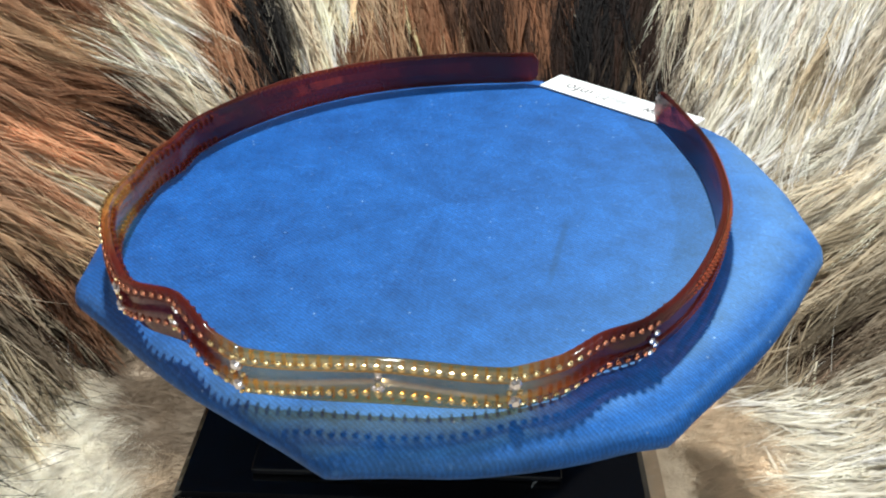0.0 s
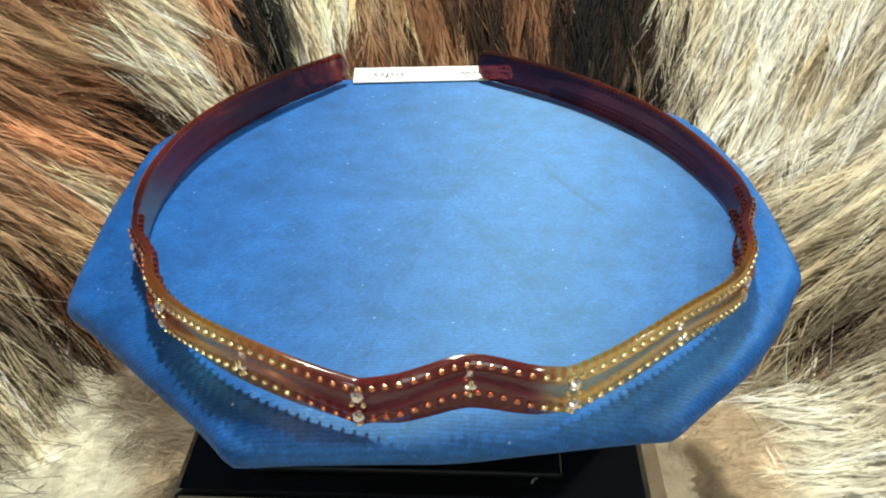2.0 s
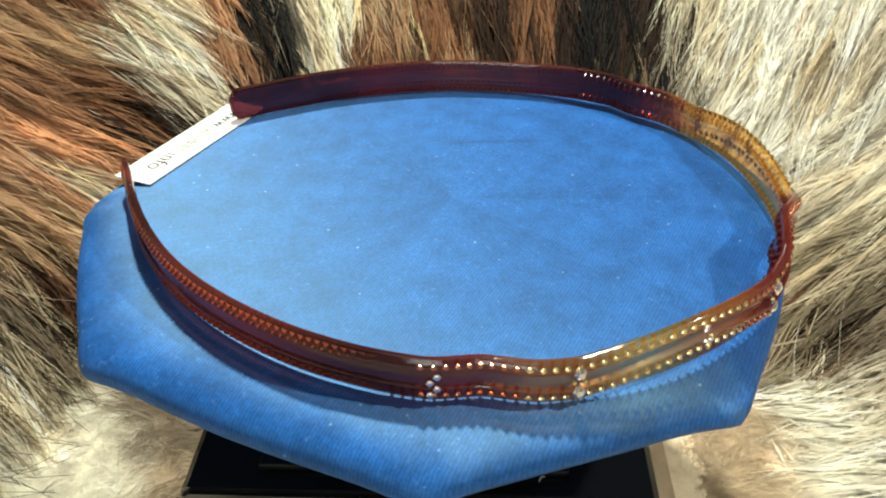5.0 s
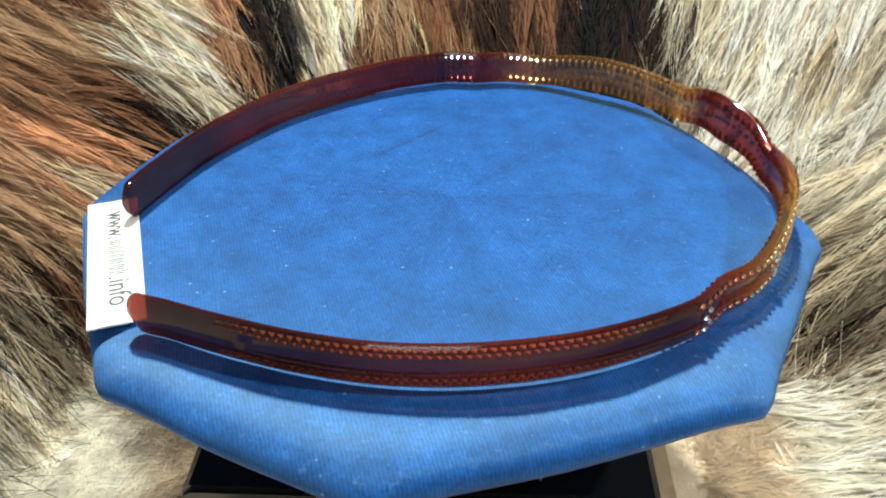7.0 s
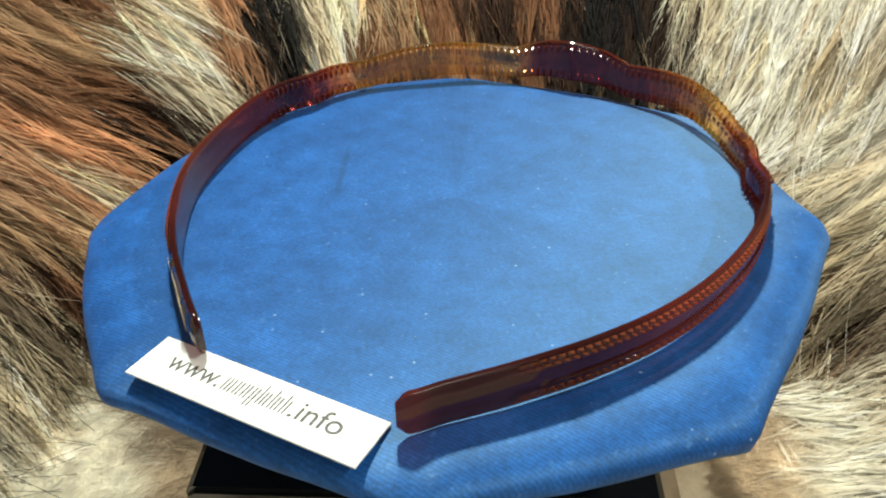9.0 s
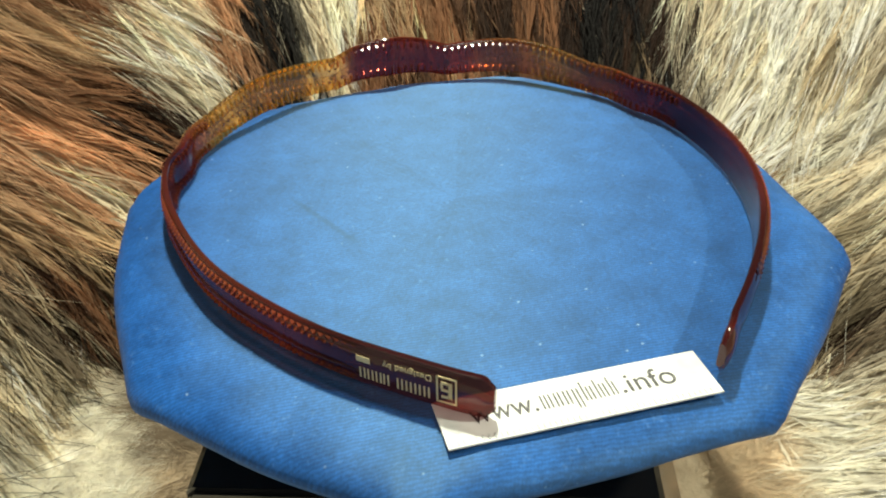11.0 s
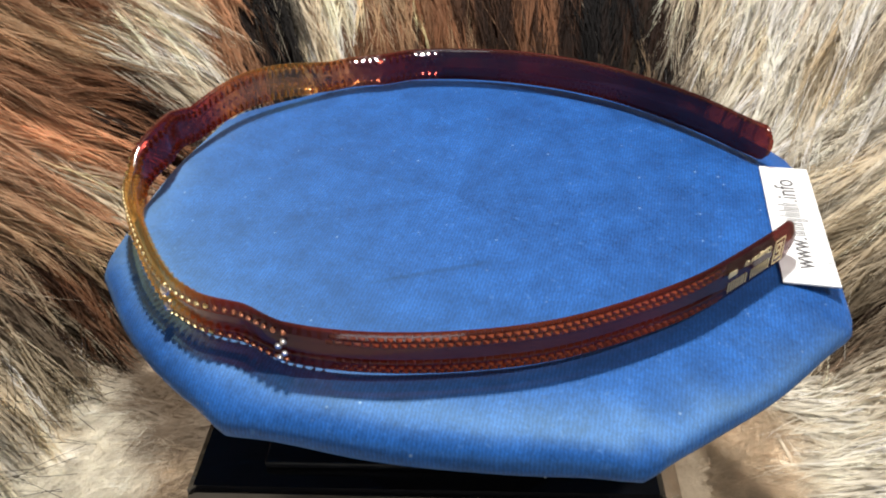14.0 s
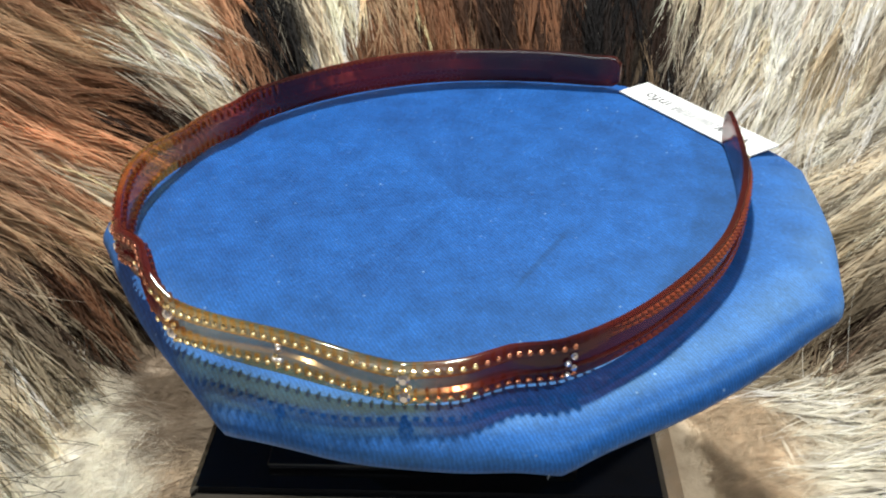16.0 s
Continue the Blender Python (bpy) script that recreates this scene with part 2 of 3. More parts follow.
# ---- the fur throw, draped up round the stand ----
# degrees round from straight behind, millimetres out along the hide
PELT = {
    'cream': ((-73, 126), (-68, 136), (-80, 118), (-40, 232), (-39, 222), (-38, 214), (-36, 204), (-33, 191), (-35, 209), (-37, 227), (-74, 142), (-71, 139), (-69, 148), (-15, 242), (-39, 257), (-57, 193), (-55, 179), (31, 247), (-40, 226), (-37, 209), (-34, 195), (33, 213), (45, 228), (56, 184), (73, 133), (-56, 187), (-41, 235), (-38, 222), (-17, 219), (35, 225), (33, 196)),
    'white': ((-86, 100), (-85, 92), (-80, 104), (43, 214), (55, 175), (41, 224), (77, 127), (-39, 221), (-37, 208), (-41, 231), (-78, 129), (-77, 121), (-78, 97), (-90, 110), (-89, 87), (-91, 121), (-84, 128), (74, 116), (38, 208), (36, 203), (36, 251), (42, 250), (41, 210), (46, 201), (81, 114), (-77, 110), (-87, 97), (88, 96), (42, 226), (41, 193), (89, 114), (-83, 112), (50, 213)),
    'brown': ((-7, 208), (-9, 214), (-10, 232), (67, 141), (61, 150), (42, 238), (-12, 202), (-14, 210), (-6, 200), (-59, 192), (-3, 239), (-45, 262), (1, 197), (10, 239), (-47, 222), (-44, 198), (3, 207), (9, 210), (-29, 222), (-64, 159), (-37, 181), (-51, 228), (-47, 210)),
    'rust': ((-29, 249), (-53, 204), (-53, 213), (-51, 186), (7, 200), (-2, 207), (-30, 229), (-57, 198)),
    'dark': ((36, 190), (68, 147), (34, 197), (39, 185), (-44, 208), (-45, 215), (-43, 201), (3, 239), (22, 243), (13, 235), (5, 218), (-41, 178), (-48, 194), (14, 209), (27, 207), (-57, 160), (-31, 196), (29, 220), (11, 219), (-44, 188), (-4, 215), (-8, 195), (-65, 170)),
    'black': ((-24, 197), (-23, 191), (-26, 188), (17, 241), (-23, 245), (20, 221), (-27, 208), (-23, 214), (17, 215), (25, 201), (-62, 173), (-24, 225), (-60, 160), (23, 195), (25, 218), (-29, 195), (-57, 167), (17, 202)),
    'tan': ((-9, 240), (-48, 240), (-20, 205), (21, 214), (49, 183), (-57, 174), (44, 184), (-60, 186), (1, 215), (33, 186)),
    'grey': ((45, 186), (51, 188), (60, 169), (44, 237), (-69, 151), (58, 158), (64, 145), (69, 122), (39, 193), (-65, 148), (-71, 145), (76, 102), (55, 144), (65, 151)),
    'nap': ((-94, 70), (79, 78), (88, 80), (72, 78), (90, 64), (85, 70), (-89, 76)),
    # pale fur beside the stand, with the cushion's shade put into its colour
    'shaded_nap': ((-76, 84), (-70, 86), (-82, 80), (-91, 72), (-66, 100), (-62, 115), (-72, 97), (62, 108), (66, 92)),
}
# the same, and the way the hair lies in degrees
FLOW = ((-47, 226, -41), (-38, 219, -68), (-57, 184, -66), (-64, 157, -98), (-73, 139, -112), (-84, 107, -144), (-24, 209, -92), (-17, 211, -86), (-6, 208, -86), (7, 208, -81), (19, 213, -76), (26, 206, -85), (37, 204, -93), (45, 228, -80), (52, 179, -128), (61, 154, -99), (66, 133, -66), (80, 116, -121), (90, 104, -78), (-40, 177, -53))

FLAT, BEND, DEEP, LEAN = 100.0, 50.0, 90.0, radians(42)      # millimetres; the slope of the drape


def pelt_point(az, s):
    """A point of the draped pelt and its outward normal: az degrees round from straight behind, s millimetres out from the axis."""
    if s < FLAT:
        r, z, n = s, -DEEP, (0.0, 1.0)
    elif s < FLAT + BEND * LEAN:
        a = (s - FLAT) / BEND
        r, z, n = FLAT + BEND * math.sin(a), -DEEP + BEND - BEND * math.cos(a), (-math.sin(a), math.cos(a))
    else:
        d = s - FLAT - BEND * LEAN
        c, w = math.cos(LEAN), math.sin(LEAN)
        r, z, n = FLAT + BEND * w + d * c, -DEEP + BEND - BEND * c + d * w, (-w, c)
    sa, ca = math.sin(radians(az)), math.cos(radians(az))
    return Vector((r * sa, r * ca, z)) / 1000 + Vector((0, 0, Z)), Vector((n[0] * sa, n[0] * ca, n[1])).normalized(), Vector((ca, -sa, 0))


# fur's own colours; the last tone is the cushion's shade on pale fur
PELT_TONES = {"cream": (0.92, 0.82, 0.65), "white": (0.95, 0.91, 0.80), "brown": (0.28, 0.135, 0.072), "rust": (0.66, 0.37, 0.215), "dark": (0.034, 0.016, 0.010),
           "black": (0.007, 0.006, 0.007), "tan": (0.70, 0.50, 0.31), "grey": (0.44, 0.37, 0.26), "nap": (0.70, 0.57, 0.42), "shaded_nap": (0.26, 0.20, 0.145)}


def pelt_tables():
    spots, cols = [], []
    for name, places in PELT.items():
        for az, s in places:
            spots.append(pelt_point(az, s)[0])
            cols.append(PELT_TONES[name])
    flow = [(pelt_point(az, s)[0], math.cos(radians(d)), math.sin(radians(d))) for az, s, d in FLOW]
    return np.array(spots), np.array(cols), np.array([f[0] for f in flow]), np.array([f[1:] for f in flow])


SPOTS, SPOT_COLOURS, FLOW_AT, FLOW_WAY = pelt_tables()


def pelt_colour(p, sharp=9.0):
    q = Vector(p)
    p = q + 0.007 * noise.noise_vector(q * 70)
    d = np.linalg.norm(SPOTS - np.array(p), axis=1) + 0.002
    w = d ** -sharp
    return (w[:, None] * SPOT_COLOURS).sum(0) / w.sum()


def pelt_flow(p):
    d = np.linalg.norm(FLOW_AT - np.array(p), axis=1) + 0.004
    w = d ** -3.0
    f = (w[:, None] * FLOW_WAY).sum(0)
    return f / (np.linalg.norm(f) + 1e-9)


def fur_throw():
    throw = new("fur_throw")
    tagged(throw, "long-haired fox fur throw in brown, black and cream", "fur throw")
    # hide: a sheet from under the stand out and up, and flat towards the viewer
    azs = [-180 + 4 * k for k in range(91)]
    ss = [0.5, 30, 60, 80, 90, 100] + [100 + 42 * k / 6 for k in range(1, 7)] + [150 + 10 * k for k in range(18)]
    verts, cols, faces = [], [], []
    for az in azs:
        for s in ss:
            front = max(0.0, (abs(az) - 112) / 40)
            p, n, e = pelt_point(az, s)
            if front > 0:
                q = Vector((math.sin(radians(az)), math.cos(radians(az)), 0)) * s / 1000 + Vector((0, 0, Z - DEEP / 1000))
                p = p.lerp(q, min(1, front))
            p = p + n * (0.0025 * noise.noise(p * 60))
            verts.append(p)
            # hide colour darkened beneath the long hair, where depth is put into it
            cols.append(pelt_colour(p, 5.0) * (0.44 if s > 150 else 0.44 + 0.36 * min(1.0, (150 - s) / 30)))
    m = len(ss)
    for i in range(len(azs) - 1):
        for j in range(m - 1):
            a = i * m + j
            faces.append((a, a + 1, a + m + 1, a + m))
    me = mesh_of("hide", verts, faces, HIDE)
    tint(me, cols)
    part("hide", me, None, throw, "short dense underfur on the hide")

    # guard hairs in locks
    rng = np.random.default_rng(4)
    V, F, C, NORMALS = [], [], [], []

    def hair(root, way, normal, side, length, width, lift, bend, colour, n=6):
        base = len(V)
        p = Vector(root)
        lie = (normal + side * rng.normal(0, 0.07) - way * 0.12).normalized()
        step = length / (n - 1)
        for k in range(n):
            u = k / (n - 1)
            d = (way + normal * (lift * (1 - u) - 0.10 * u) + side * (bend * (u - 0.3) + 0.10 * math.sin(5 * u + bend * 9))).normalized()
            w = width * (1 - 0.93 * u ** 1.6)
            across = d.cross(normal + side * 0.25).normalized() * w * 0.5
            V.append(p - across)
            V.append(p + across)
            NORMALS.append(lie)
            NORMALS.append(lie)
            # hairs darken towards the root: shade between them put into the colour
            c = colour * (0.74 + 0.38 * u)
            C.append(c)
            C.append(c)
            p = p + d * step
        for k in range(n - 1):
            a = base + 2 * k
            F.append((a, a + 1, a + 3, a + 2))

    locks = 8000
    for _ in range(locks):
        az = rng.uniform(-102, 104)
        s = rng.uniform(84, 315)
        if rng.uniform() > 0.4 + 0.6 * s / 315 or (abs(az) > 75 and s > 220):
            continue
        p, n, e = pelt_point(az, s)
        down = n.cross(e).normalized()
        if down.z > 0 or (s < 100 and down.dot(Vector((p.x, p.y, 0))) > 0):
            down = -down
        out = -down
        fx, fy = pelt_flow(p)
        spread = rng.normal(0, 0.11)
        fx, fy = fx * math.cos(spread) - fy * math.sin(spread), fx * math.sin(spread) + fy * math.cos(spread)
        way = (e * fx + out * fy).normalized()
        side = n.cross(way).normalized()
        reach = min(1.0, max(0.0, (s - 124) / 25 if az < 0 else (s - 98) / 22))
        if reach < 0.25:
            continue
        thin = 0.4 + 0.6 * reach
        length0 = 0.007 + reach * rng.uniform(0.024, 0.044)
        shade0 = math.exp(rng.normal(0.02, 0.23))
        colour0 = pelt_colour(p + way * rng.normal(-0.003, 0.005) + side * rng.normal(0, 0.0020))
        lift0 = rng.uniform(0.09, 0.30) if reach > 0.3 else 0.2
        bend0 = rng.normal(0, 0.22)
        for _ in range(30):
            off = rng.normal(0, 0.0040, 2)
            root = p + side * off[0] + way * off[1] * 1.6
            length = length0 * rng.uniform(0.6, 1.15)
            gather = side * (-off[0] / length0 * 1.5)
            colour = colour0 * shade0 * rng.uniform(0.96, 1.04)
            if rng.uniform() < 0.025:
                colour = pelt_colour(p + side * rng.normal(0, 0.02), 3.0)
            hair(root, (way + gather).normalized(), n, side, length, thin * rng.uniform(0.00040, 0.00085), lift0 * rng.uniform(0.6, 1.4), bend0 + rng.normal(0, 0.07), colour)
    # short woolly underfur where the long hair gives out
    for _ in range(4200):
        az = rng.uniform(52, 112) * (1 if rng.uniform() < 0.5 else -1)
        s = rng.uniform(70, 150 if az < 0 else 128)
        p, n, e = pelt_point(az, s)
        fx, fy = pelt_flow(p)
        spread = rng.normal(0, 0.6)
        fx, fy = fx * math.cos(spread) - fy * math.sin(spread), fx * math.sin(spread) + fy * math.cos(spread)
        way = (e * fx + e.cross(n) * fy).normalized()
        side = n.cross(way).normalized()
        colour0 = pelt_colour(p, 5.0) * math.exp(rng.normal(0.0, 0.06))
        bend0, length0, lift0 = rng.normal(0, 0.5), rng.uniform(0.005, 0.011), rng.uniform(0.15, 0.45)
        for _ in range(14):
            off = rng.normal(0, 0.0021, 2)
            hair(p + side * off[0] + way * off[1], (way - side * (off[0] / length0 * 0.6)).normalized(), n, side, length0 * rng.uniform(0.6, 1.2), rng.uniform(0.00016, 0.00030), lift0, bend0, colour0, 4)
    # thin stray hairs over the pale part
    for _ in range(90):
        dark = rng.uniform() < 0.6
        az, s = (rng.uniform(-100, -66), rng.uniform(100, 142)) if dark else (rng.uniform(68, 98), rng.uniform(98, 130))
        p, n, e = pelt_point(az, s)
        turn = rng.uniform(-2.6, -0.6)
        out = e.cross(n)
        way = (e * math.cos(turn) + out * math.sin(turn)).normalized()
        hair(p + n * 0.006, way, n, n.cross(way), rng.uniform(0.02, 0.05), 0.00016, rng.uniform(0.1, 0.3), rng.normal(0, 0.6), np.array((0.03, 0.025, 0.02) if dark else (0.9, 0.88, 0.8)), 8)
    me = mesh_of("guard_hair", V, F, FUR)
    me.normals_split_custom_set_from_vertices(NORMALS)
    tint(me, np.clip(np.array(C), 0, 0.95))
    tagged(part("guard_hair", me, None, throw, "long silky guard hairs lying in locks"), kind="stuff")
    return throw


fur_throw()


# ---- the black stand with its turntable ----
def display_stand():
    stand = new("turntable_stand")
    stand.matrix_world = pose(0.001, 0.012, Z - 0.09, 0, 0, -2.2)
    tagged(stand, "glossy black acrylic turntable stand on the fur", "display stand")
    top = 0.052
    bm = bmesh.new()
    profile = ((-0.053, 0.0), (-0.053, top - 0.0015), (-0.0515, top), (0.0400, top), (0.0412, top - 0.0006), (0.0475, top - 0.012), (0.0490, 0.0))
    ends = [[bm.verts.new((x, y, z)) for x, z in profile] for y in (-0.062, 0.048)]
    k = len(profile)
    for i in range(k):
        bm.faces.new((ends[0][i], ends[0][(i + 1) % k], ends[1][(i + 1) % k], ends[1][i]))
    bm.faces.new(ends[0][::-1])
    bm.faces.new(ends[1])
    bmesh.ops.recalc_face_normals(bm, faces=bm.faces)
    bmesh.ops.bevel(bm, geom=[e for e in bm.edges if abs(e.verts[0].co.y - e.verts[1].co.y) < 0.001 and e.verts[0].co.z > 0.01], offset=0.001, segments=2, affect="EDGES")
    part("base", bm, BLACK, stand)
    bm = bmesh.new()
    box(bm, -0.038, 0.024, -0.0565, 0.036, top + 0.0003, top + 0.0018, 0.0006)
    part("raised_plate", bm, BLACK, stand)
    bm = bmesh.new()
    bmesh.ops.create_cone(bm, cap_ends=True, segments=48, radius1=0.030, radius2=0.030, depth=0.0265, matrix=Matrix.Translation((0, -0.012, top + 0.0152)))
    part("turntable_hub", bm, BLACK, stand)
    return stand


display_stand()


def lint_thread():
    """A curled scrap of white thread on the stand's top."""
    path = [Vector((0.0168, -0.0462, 0)), Vector((0.0172, -0.0452, 0)), Vector((0.0180, -0.0448, 0)), Vector((0.0184, -0.0436, 0)), Vector((0.0190, -0.0424, 0)), Vector((0.0203, -0.0420, 0))]
    verts, faces = [], []
    for k, p in enumerate(path):
        d = (path[min(k + 1, 5)] - path[max(k - 1, 0)]).normalized()
        q = Vector((-d.y, d.x, 0))
        for a in range(5):
            c, w = math.cos(a * 1.2566), math.sin(a * 1.2566)
            verts.append(p + (q * c + Vector((0, 0, 1)) * w) * 0.00014)
    for k in range(5):
        for a in range(5):
            b = (a + 1) % 5
            faces.append((k * 5 + a, k * 5 + b, k * 5 + 5 + b, k * 5 + 5 + a))
    ob = new("thread_scrap", mesh_of("thread_scrap", verts, faces, THREAD))
    ob.location = (0, 0, Z - 0.0379 + 0.00014)
    tagged(ob, "curled scrap of pale thread on the black stand", "thread")


lint_thread()


# ---- the satin cushion ----
CORNERS = ((-159.5, 78.5, 2.0), (-104.5, 75.0, 3.0), (-61.5, 75.0, 2.5), (-10.0, 80.3, 1.5), (29.0, 83.2, 0.3), (72.0, 82.5, 0.5), (110.5, 82.5, 0.8), (160.0, 80.0, -0.8))


def cushion_outline():
    """The eight-cornered rim, millimetres, with a roundness that is 1 at a corner."""
    pts = []
    n = len(CORNERS)
    for i in range(n):
        a, r, bulge = CORNERS[i]
        b, q, _ = CORNERS[(i + 1) % n]
        p0 = Vector((r * math.cos(radians(a)), r * math.sin(radians(a)), 0))
        p1 = Vector((q * math.cos(radians(b)), q * math.sin(radians(b)), 0))
        mid = (p1 - p0).normalized()
        outward = Vector((mid.y, -mid.x, 0))
        for k in range(24):
            u = k / 24
            p = p0.lerp(p1, u) + outward * ((bulge + 1.3) * math.sin(math.pi * u) - 1.3 * (1 - abs(1 - 2 * u) ** 5))
            pts.append((p, abs(1 - 2 * u) ** 8))
    # slightly rounded corners
    for _ in range(2):
        pts = [((pts[k - 1][0] + pts[k][0] * 2 + pts[(k + 1) % len(pts)][0]) / 4, pts[k][1]) for k in range(len(pts))]
    return pts


def cushion():
    rim = cushion_outline()
    rings = ((0.0, 0.0), (0.25, 0.0), (0.5, 0.0), (0.7, 0.0), (0.81, -0.03), (0.86, -0.22), (0.91, -0.68), (0.945, -1.3), (0.97, -2.0), (0.987, -2.9), (0.997, -4.0), (1.0, -5.1), (0.995, -6.4), (0.975, -8.0), (0.94, -9.0), (0.8, -9.4), (0.3, -9.5))
    verts, faces = [], []
    for f, z in rings:
        for k, (p, corner) in enumerate(rim):
            fold = 1.1 * corner * max(0, (f - 0.86) / 0.14) if z > -5 else 1.1 * corner
            wob = 0.35 * noise.noise(Vector((p.x, p.y, z)) * 0.09) if f > 0.9 else 0
            verts.append(Vector((p.x * f, p.y * f, z - fold + wob)) / 1000)
    m = len(rim)
    for i in range(len(rings) - 1):
        for k in range(m):
            a, b = i * m + k, i * m + (k + 1) % m
            faces.append((a, a + m, b + m, b))
    me = mesh_of("cover", verts, faces, SATIN)
    uv = me.uv_layers.new(name="UVMap")
    co = [me.vertices[l.vertex_index].co for l in me.loops]
    c, s = math.cos(WEAVE), math.sin(WEAVE)
    uv.data.foreach_set("uv", [w for v in co for w in (v.x * c + v.y * s, v.y * c - v.x * s)])
    pad = new("satin_cushion")
    tagged(pad, "flat eight-cornered display cushion in royal blue satin", "cushion")
    part("cover", me, None, pad)
    return pad


WEAVE = radians(30)
CUSHION = cushion()

# ---- the hairband ----
RADIUS = ((68, 72.0), (71, 70.9), (75, 68.6), (83, 65.9), (91, 64.0), (103, 62.4), (125, 61.4), (144, 62.2), (160, 63.9), (180, 66.0), (199, 68.4), (215, 69.2), (229, 69.2),
          (242, 68.2), (261, 65.4), (279, 64.8), (302, 62.0), (327, 58.0), (348, 57.5), (362, 58.2), (379, 61.2), (388, 63.8), (398, 68.2))
LOWER = ((70, 0.5), (90, 1.0), (125, 1.3), (150, 1.2), (166, 0.8), (180, 0.2), (199, 4.0), (215.3, 0.1), (229, 5.0), (242, 0.1), (261, 3.4), (279, 0.1), (297, 1.0), (327, 0.6), (360, 0.6), (397, 0.6))
UPPER = ((70, 8.6), (90, 9.4), (125, 9.6), (150, 9.2), (166, 8.9), (180, 8.4), (199, 11.2), (215.3, 9.0), (229, 12.7), (242, 9.1), (261, 10.8), (279, 8.2), (297, 9.0), (327, 8.7), (360, 8.8), (397, 8.6))
FOLDS = ((229.0, 9.0, 2.3), (294.0, 8.0, 1.5), (167.0, 8.0, 1.5))      # where the band is pinched inward, how far along and how deep


def band_radius(phi):
    r = catmull(RADIUS, phi)
    for mid, half, deep in FOLDS:
        s = max(0.0, 1 - abs(phi - mid) / half)
        r -= deep * (s * s * (3 - 2 * s) * 0.6 + 0.4 * s)
    return r


HONEY, AMBER, RED, DUSK = (0.90, 0.56, 0.17), (0.55, 0.20, 0.06), (0.29, 0.042, 0.030), (0.10, 0.016, 0.015)
RUSSET = (0.30, 0.065, 0.032)
SHADE = ((70, RED), (74, DUSK), (96, DUSK), (112, RED), (128, RED), (152, DUSK), (165, RED), (178, AMBER), (190, HONEY), (203, AMBER), (212, RED), (226, RED), (236, RED), (243, HONEY), (262, HONEY), (279, HONEY), (284, AMBER), (291, RED),
         (300, DUSK), (312, RED), (340, RUSSET), (362, RED), (376, DUSK), (398, DUSK))
START, END = 68.9, 398.0


def mixed(knots, x):
    return Vector([blend([(a, c[k]) for a, c in knots], x) for k in range(3)])


def catmull(knots, x):
    """Smooth curve with running slopes through the knots."""
    for i in range(len(knots) - 1):
        (a, p), (b, q) = knots[i], knots[i + 1]
        if x <= b or i == len(knots) - 2:
            (a0, p0), (b1, q1) = knots[max(i - 1, 0)], knots[min(i + 2, len(knots) - 1)]
            m0, m1 = (q - p0) / (b - a0), (q1 - p) / (b1 - a)
            h = b - a
            s = min(1.1, max(-0.1, (x - a) / h))
            return (2 * s ** 3 - 3 * s * s + 1) * p + (s ** 3 - 2 * s * s + s) * h * m0 + (3 * s * s - 2 * s ** 3) * q + (s ** 3 - s * s) * h * m1


def on_band(phi, h, out=0.0):
    """A point of the band: degrees along it, 0 to 1 up it, millimetres out from its middle line; with its outward way."""
    r = band_radius(phi)
    lo, hi = blend(LOWER, phi, 0.75), blend(UPPER, phi, 0.75)
    if out < 0:
        lo *= 0.4                     # the inner edge runs lower and straighter than the wave outside
    d = (band_radius(phi + 0.4) - band_radius(phi - 0.4)) / radians(0.8)
    a = radians(phi)
    er, et = Vector((math.cos(a), math.sin(a), 0)), Vector((-math.sin(a), math.cos(a), 0))
    along = (et * r + er * d).normalized()
    outward = Vector((along.y, -along.x, 0))
    return (er * r + outward * out + Vector((0, 0, lo + (hi - lo) * h))) / 1000, outward, along


SECTION = ((0.0, -0.35), (0.02, 0.25), (0.06, 0.62), (0.16, 0.86), (0.29, 1.10), (0.33, 1.38), (0.36, 1.40), (0.39, 1.18), (0.41, 0.34), (0.56, 0.30), (0.71, 0.34), (0.735, 0.95), (0.76, 1.08), (0.88, 0.86), (0.96, 0.5), (0.99, 0.2), (1.0, -0.3),
           (0.98, -0.75), (0.9, -0.95), (0.5, -0.9), (0.1, -0.95), (0.02, -0.8))


def crest(phi):
    """How far the lower ridge climbs between two rows of crystals, 0 to 1."""
    return max(max(0.0, 1 - abs(phi - mid) / half) for mid, half in ((199, 15), (229, 12), (261, 16)))


def arm_skin(h):
    """How far out the face of the plain arms stands, millimetres."""
    outer = [(a, o) for a, o in SECTION if o > 0.2]
    o = next(p + (q - p) * (h - a) / (b - a) for (a, p), (b, q) in zip(outer, outer[1:]) if a <= h <= b)
    return 0.45 * o + 0.55 * 1.35 * (0.2 + 0.62 * math.sin(math.pi * h))


